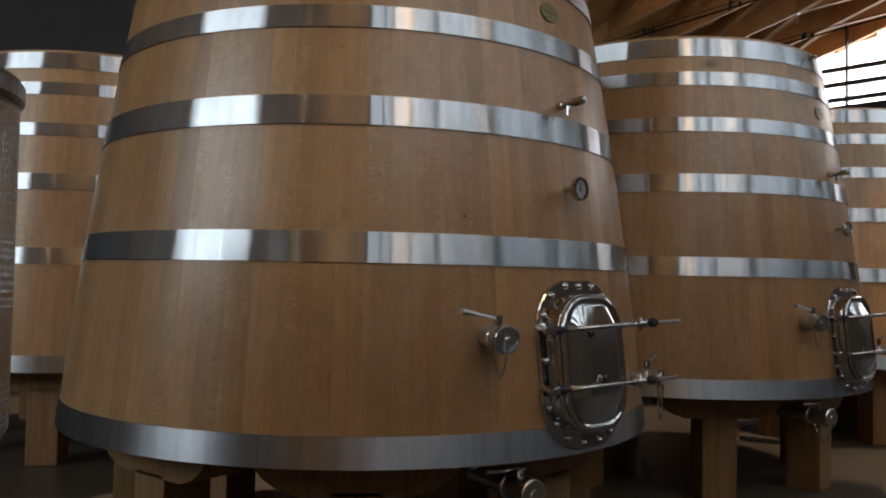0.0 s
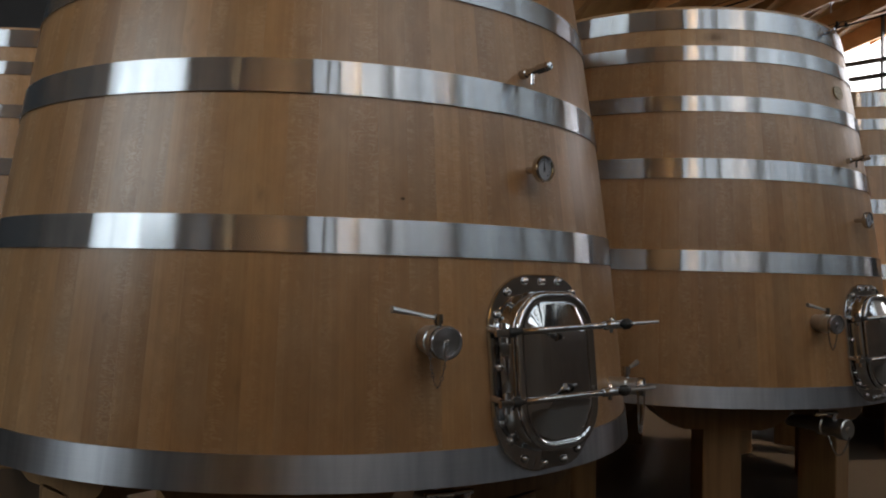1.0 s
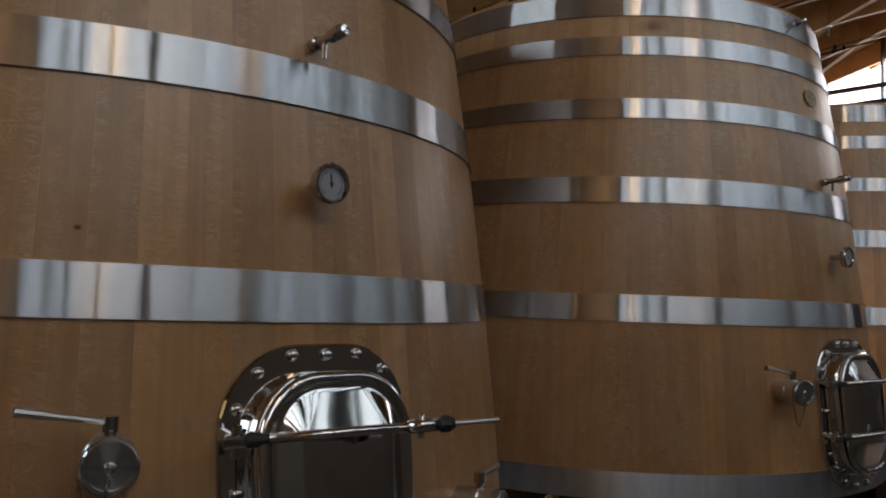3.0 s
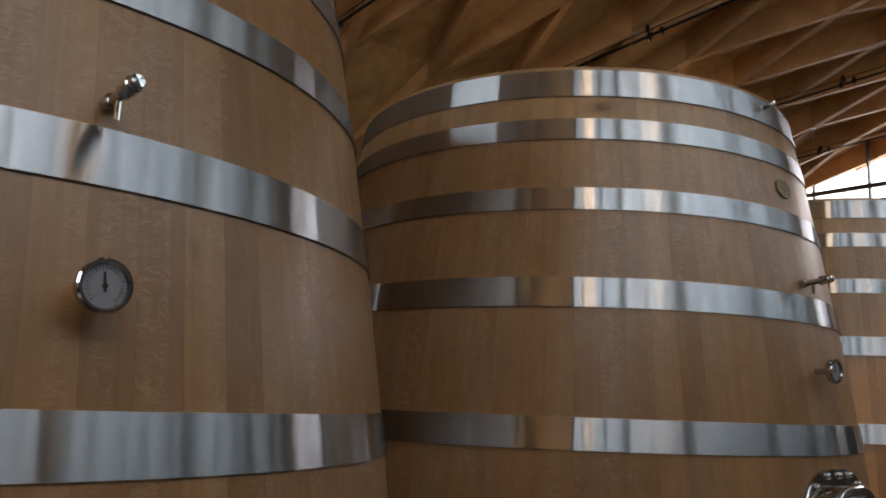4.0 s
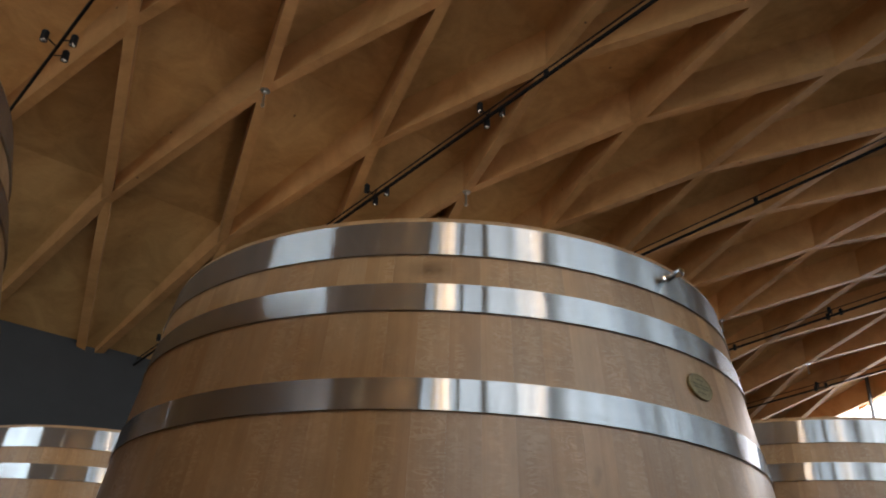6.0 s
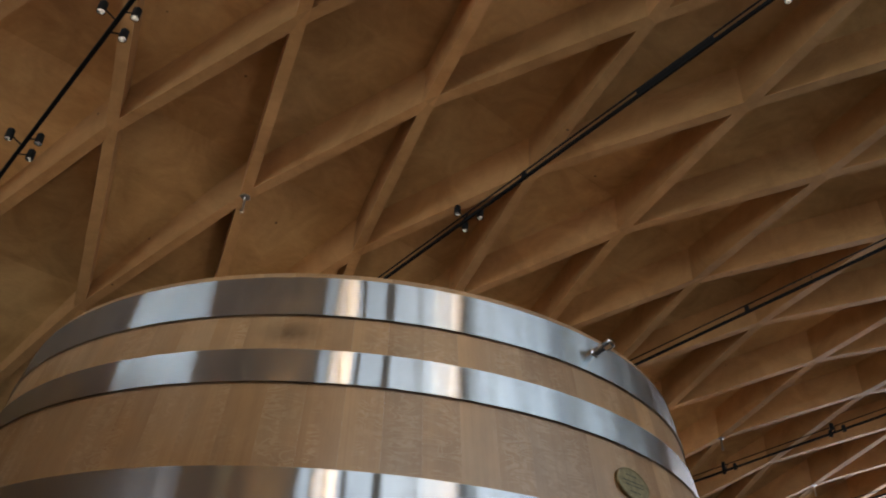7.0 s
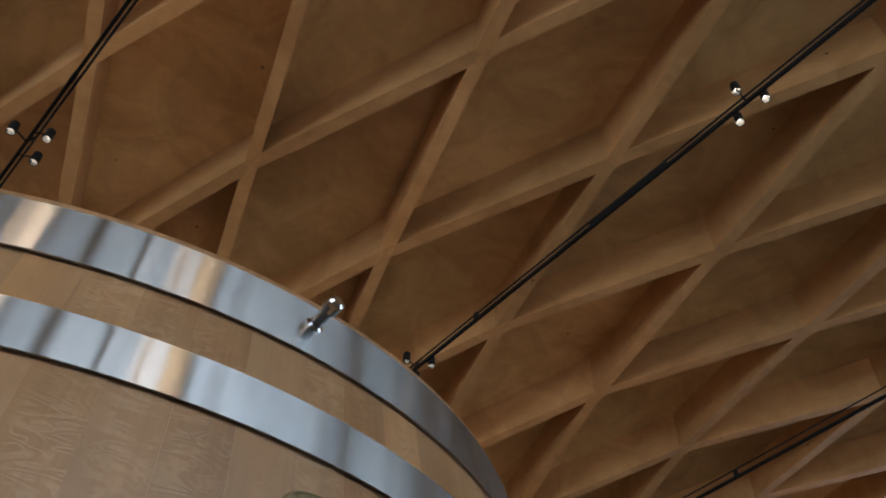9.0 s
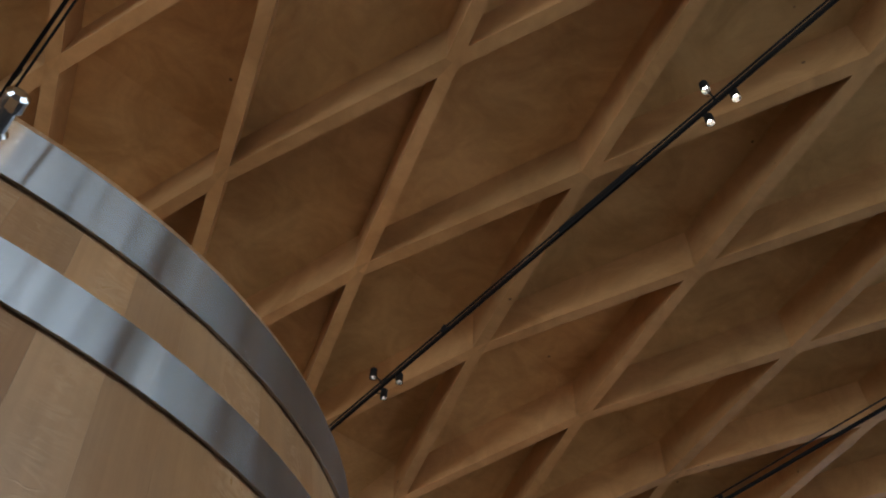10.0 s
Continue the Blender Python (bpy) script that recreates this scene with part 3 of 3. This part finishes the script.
def build_tap(vat):
    """Tasting tap over the third hoop, and the small cock on the top hoop."""
    p = at_angle(-1.0, 2.192, -.01)
    d = Vector((p.x, p.y, 0)).normalized() + Vector((0, 0, .10))
    d.normalize()
    bm = bmesh.new()
    lathe(bm, [(.018, 0), (.018, .03), (.0125, .034), (.0125, .085), (.0185, .09), (.0185, .132), (.0160, .136), (.0160, .146), (.0130, .149), (.0005, .150)], 18, outward(p, d))
    tap = part("tasting_tap", bm, CHROME, vat, "small chromed tasting tap")
    bm = bmesh.new()
    q = p + d * .06
    rod(bm, q, q - Vector((0, 0, .05)), .007, 12)
    part("spout", bm, CHROME, tap)
    p = at_angle(-1.2, 3.030, -.01)
    d = (Vector((p.x, p.y, 0)).normalized() + Vector((0, 0, .18))).normalized()
    bm = bmesh.new()
    lathe(bm, [(.017, 0), (.017, .012), (.011, .016), (.011, .05), (.0165, .054), (.0165, .076), (.010, .080), (.0005, .080)], 16, outward(p, d))
    part("top_cock", bm, CHROME, vat, "small chromed cock on the top hoop")


def build_badge(vat):
    p = on_vat(0.0, 2.637, .0)
    lean = math.atan((vat_r(2.5) - vat_r(2.8)) / 0.3)
    m = Matrix.Translation(p) @ Matrix.Rotation(-lean, 4, "Y") @ Matrix.Rotation(math.pi / 2, 4, "Y") @ Matrix.Rotation(radians(90), 4, "Z")
    m = m @ Matrix.Diagonal((0.95, 0.67, 1, 1))
    bm = bmesh.new()
    lathe(bm, [(.068, -.006), (.068, .001), (.066, .003), (.063, .003), (.061, .002), (.0005, .0024)], 40, m)
    badge = part("badge", bm, BRASS, vat, "oval aged brass maker's plate")
    bm = bmesh.new()
    for y, w in ((.034, .045), (.008, .088), (-.008, .080), (-.034, .045)):
        box(bm, m @ pose(0, y, .0022), w, .0045, .0008)
    part("lettering", bm, material("badge_letters", (0.07, 0.06, 0.035), 0.5, .5), badge)


def build_drain(vat):
    """Drain cock under the vat's floor."""
    a = radians(-14)
    d = Vector((math.cos(a), math.sin(a), 0))
    p = d * 1.12 + Vector((0, 0, .575))
    bm = bmesh.new()
    lathe(bm, [(.040, 0), (.040, .22), (.056, .226), (.056, .262), (.050, .268), (.050, .355), (.060, .360), (.060, .408), (.054, .414), (.020, .414), (.016, .420), (.0005, .421)], 24, outward(p, d))
    rod(bm, d * 1.14 + Vector((0, 0, .575)), d * 1.14 + Vector((0, 0, .80)), .034, 18)
    drain = part("drain_cock", bm, SATIN, vat, "steel drain cock under the vat")
    bm = bmesh.new()
    q = d * 1.44 + Vector((0, 0, .61))
    rod(bm, q, q + Vector((0, 0, .05)), .012, 12)
    side = Vector((d.y, -d.x, 0))
    rod(bm, q + Vector((0, 0, .05)) - side * .02, q + Vector((0, 0, .052)) + side * .17, .010, 12)
    part("lever", bm, CHROME, drain)
    bm = bmesh.new()
    chain(bm, sag(d * 1.54 + Vector((0, 0, .535)), d * 1.40 + Vector((0, 0, .54)), .12))
    part("chain", bm, CHROME, drain)


def build_stave(vat):
    zs = [VAT_Z0, 1.1, 1.5, 1.95, 2.4, 2.8, VAT_Z1]
    bm = bmesh.new()
    da, g = 2 * math.pi / STAVES, 0.0001
    outer, inner = [], []
    for z in zs:
        r = vat_r(z) - 0.004
        outer.append([bm.verts.new((r * math.cos(a), r * math.sin(a), z)) for a in (-da / 2 + g / r, 0, da / 2 - g / r)])
        inner.append([bm.verts.new(((r - .05) * math.cos(a), (r - .05) * math.sin(a), z)) for a in (-da / 2 + g / r, da / 2 - g / r)])
    for j in range(len(zs) - 1):
        for i in range(2):
            bm.faces.new((outer[j][i], outer[j][i + 1], outer[j + 1][i + 1], outer[j + 1][i])).smooth = True
        bm.faces.new((inner[j][0], inner[j + 1][0], inner[j + 1][1], inner[j][1]))
        bm.faces.new((outer[j][0], outer[j + 1][0], inner[j + 1][0], inner[j][0]))
        bm.faces.new((outer[j][2], inner[j][1], inner[j + 1][1], outer[j + 1][2]))
    bm.faces.new((outer[-1][0], outer[-1][1], outer[-1][2], inner[-1][1], inner[-1][0]))
    bm.faces.new((outer[0][2], outer[0][1], outer[0][0], inner[0][0], inner[0][1]))
    stave = part("stave", bm, OAK, vat)
    # the outer faces together make one round surface
    me = stave.data
    normals = [None] * len(me.loops)
    for f in me.polygons:
        for li in f.loop_indices:
            co = me.vertices[me.loops[li].vertex_index].co
            slope = (vat_r(co.z - .05) - vat_r(co.z + .05)) / .1
            n = Vector((co.x, co.y, 0)).normalized() + Vector((0, 0, slope))
            normals[li] = tuple(n.normalized()) if f.use_smooth else tuple(f.normal)
    me.normals_split_custom_set(normals)
    for k in range(1, STAVES):
        ob = new("stave", me)
        ob.parent = vat
        ob.matrix_local = Matrix.Rotation(k * da, 4, "Z")


def build_vat():
    vat = new("vat")
    for z0, z1 in HOOPS:
        bm = bmesh.new()
        r0, r1 = vat_r(z0), vat_r(z1)
        lathe(bm, [(r0 - .006, z0), (r0 + .003, z0), (r1 + .001, z1), (r1 - .006, z1)], 192, closed=True)
        for k, f in enumerate(bm.faces):
            f.smooth = k % 4 == 1
        for e in bm.edges:
            e.smooth = all(f.smooth for f in e.link_faces)
        part("hoop", bm, MATT_STEEL if z0 < 1 else STEEL, vat, "matt brushed steel hoop" if z0 < 1 else "bright brushed steel hoop")
    for name, z in (("bottom_head", 0.80), ("top_head", 2.98)):
        bm = bmesh.new()
        lathe(bm, [(vat_r(z) - .056, z), (vat_r(z) - .056, z + .05)], 64)
        part(name, bm, OAK, vat)
    # eight posts, each with a shaped head block under the vat's floor
    bm = bmesh.new()
    box(bm, pose(1.15, 0, 0.285), 0.24, 0.23, 0.57, 0.012)
    # the corbel lies across the post, its ends cut away in a curve
    end = [(.44, .0), (.44, -.06), (.42, -.12), (.375, -.18), (.31, -.225), (.23, -.25)]
    head = [(-x, z) for x, z in end] + end[::-1]
    lo = [bm.verts.new((1.03, x, .795 + z)) for x, z in head]
    hi = [bm.verts.new((1.27, x, .795 + z)) for x, z in head]
    bm.faces.new(lo), bm.faces.new(hi[::-1])
    for i in range(len(head)):
        j = (i + 1) % len(head)
        bm.faces.new((lo[j], lo[i], hi[i], hi[j]))
    bmesh.ops.recalc_face_normals(bm, faces=bm.faces)
    leg = part("leg", bm, BEECH, vat, m=Matrix.Rotation(radians(4), 4, "Z"))
    for k in range(1, 8):
        ob = new("leg", leg.data)
        ob.parent = vat
        ob.matrix_local = Matrix.Rotation(radians(4 + 45 * k), 4, "Z")
    build_manhole(vat)
    tip = at_angle(-27.3, 1.298, .125)
    build_valve(vat, -20.9, 1.192, .056, .132, tip, "stub racking valve with cap and lever")
    build_valve(vat, 19.5, .973, .038, .120, at_angle(21.5, 1.068, .105), "small side valve with a short lever", .18)
    build_dial(vat)
    build_tap(vat)
    build_badge(vat)
    build_drain(vat)
    build_stave(vat)
    return vat


FACE = radians(-43.7)     # the side with the fittings
vat = build_vat()
tagged(vat, "large conical oak vat with steel hoops and fittings, on timber legs", "wine vat", "oak vats in rows")
spots = [(C1 + STEP * k, FACE + radians(-2.55)) for k in range(1, 4)]
back_c = C1 - 3.82 * N + 0.1 * D
spots += [(back_c + STEP * k, FACE + math.pi) for k in range(0, 4)]
vat.matrix_world = pose(C1.x, C1.y, 0, 0, 0, math.degrees(FACE))
vats = [vat] + [copy_thing(vat, pose(c.x, c.y, 0, 0, 0, math.degrees(a))) for c, a in spots]


def stain(vat, deg, z, w, h, strength):
    """A soft dark smudge in the wood, with ragged edges."""
    m = material("wood_stain", (0.06, 0.035, 0.015), 0.5)
    n = Net(m)
    c = n.add("TexCoord")
    mp = n.add("Mapping")
    mp.inputs["Location"].default_value, mp.inputs["Scale"].default_value = (-1, -1, 0), (2, 2, 0)
    n.link(c.outputs["UV"], mp.inputs["Vector"])
    ln = n.add("VectorMath", operation="LENGTH")
    n.link(mp.outputs[0], ln.inputs[0])
    rag = n.noise(n.coords((1, 1, 2)), 14, 4)
    fall = n.ramp(ln.outputs["Value"], (0.15, grey(strength)), (0.95, grey(0)))
    n.link(n.mix(1.0, fall, n.ramp(rag, (0.3, grey(0.6)), (0.6, grey(1))), "MULTIPLY"), n.b.inputs["Alpha"])
    bm = bmesh.new()
    uv = bm.loops.layers.uv.new("map")
    half = math.degrees(w / vat_r(z)) / 2
    for k in range(8):
        x0, x1 = -1 + k / 4, -1 + (k + 1) / 4
        pts = [(x0, -1), (x1, -1), (x1, 1), (x0, 1)]
        f = bm.faces.new([bm.verts.new(at_angle(deg + half * x, z + h / 2 * y, -.0025)) for x, y in pts])
        f.smooth = True
        for loop, (x, y) in zip(f.loops, pts):
            loop[uv].uv = ((x + 1) / 2, (y + 1) / 2)
    bmesh.ops.remove_doubles(bm, verts=bm.verts, dist=1e-5)
    ob = part("stain", bm, m, vat, "dark smudge in the wood")
    ob.visible_shadow = False


stain(vats[1], -43.7, 2.897, 0.20, 0.09, 0.5)
stain(vats[0], -24.4, 1.669, 0.022, 0.016, 0.95)

# ---------------------------------------------------------------- steel tank beside the first vat
tank = new("steel_tank")
tank.location = (-1.572, 2.07, 0)
bm = bmesh.new()
lathe(bm, [(.30, .86), (.44, .95), (.459, 1.0), (.459, 1.85), (.44, 1.86)], 64)
part("body", bm, DIMPLED, tank, "dimpled stainless cooling jacket", smooth=True)
bm = bmesh.new()
lathe(bm, [(.44, 1.850), (.462, 1.855), (.470, 1.866), (.470, 1.906), (.460, 1.920), (.40, 1.925), (.0005, 1.935)], 64)
part("lid_rim", bm, RIM_STEEL, tank, "dark rounded rim and lid")
for k in range(3):
    bm = bmesh.new()
    box(bm, pose(.33, 0, .48), .05, .05, .96, .006)
    box(bm, pose(.33, 0, .006), .11, .11, .012, .003)
    part("leg", bm, SATIN, tank, m=Matrix.Rotation(radians(50 + 120 * k), 4, "Z"))
tagged(tank, "narrow dimpled stainless steel tank with a dark rim", "steel tank")

# ---------------------------------------------------------------- spotlight tracks
def build_track(line):
    w0, w1 = BACK_W + .02, AISLE_W - .02
    o = track_at(line, 0)
    track = new("spotlight_track")
    track.location = o

    def at(w, dz=0.0, ds=0.0):
        return track_at(line, w, dz, ds) - o

    def along(wa, wb, dz=0.0):
        a, b = at(wa, dz), at(wb, dz)
        return Matrix.Translation((a + b) / 2) @ (b - a).to_track_quat("X", "Z").to_matrix().to_4x4(), (b - a).length

    bm = bmesh.new()
    m, length = along(w0, w1)
    box(bm, m, length, 0.036, 0.048, .005)
    part("rail", bm, BLACK, track, "black track rail")
    bm = bmesh.new()
    rod(bm, at(w0, .17, .05), at(w1, .17, .05), .013, 8)
    part("cable", bm, BLACK, track, "black cable above the rail")
    # couplers where two lengths of rail meet
    for w in (-14.6, -7.1, -0.4):
        bm = bmesh.new()
        m, length = along(w - .035, w + .035, .05)
        box(bm, m, length, .045, .13, .008)
        part("coupler", bm, BLACK, track)
    if line is TRACKS[2]:
        bm = bmesh.new()
        m, length = along(-5.2, -4.1, .05)
        box(bm, m, length, .05, .08, .015)
        part("driver_box", bm, BLACK, track)
    for w in line[4]:
        for dw, ds in ((-.17, .16), (.17, .13), (.02, -.17)):
            p = at(w + dw, .14, ds)
            bm = bmesh.new()
            lathe(bm, [(.030, .02), (.046, .0), (.048, -.135), (.042, -.135), (.037, -.03)], 16, Matrix.Translation(p))
            rod(bm, p + Vector((0, 0, -.06)), at(w + dw, 0), .010, 8)
            head = part("spot_head", bm, BLACK, track)
            bm = bmesh.new()
            lathe(bm, [(.0355, -.036), (.0355, -.032)], 16, Matrix.Translation(p))
            part("lens", bm, LAMP_FACE, head, "lit lens")
        bm = bmesh.new()
        rod(bm, at(w, .02), at(w, .16, .05), .012, 8)
        part("bracket", bm, BLACK, track)
    return tagged(track, "black spotlight track with clusters of three lit spots", "track light", "spotlight tracks across the hall")


for line in TRACKS:
    build_track(line)


# ---------------------------------------------------------------- sprinklers under the rib crossings
def build_sprinkler():
    thing = new("sprinkler")
    bm = bmesh.new()
    lathe(bm, [(.10, .0), (.10, -.02), (.03, -.03), (.02, -.05)], 18)
    part("rosette", bm, SATIN, thing)
    bm = bmesh.new()
    lathe(bm, [(.022, -.03), (.022, -.30), (.035, -.31), (.035, -.36), (.012, -.37)], 12)
    part("pipe", bm, SATIN, thing)
    return tagged(thing, "small steel sprinkler hanging from a rib crossing", "sprinkler", "ceiling sprinklers")


first = None
for k in range(-5, 8, 2):
    p = node_at(k + .5, -1)
    if first is None:
        first = build_sprinkler()
        first.location = p
    else:
        copy_thing(first, Matrix.Translation(p))
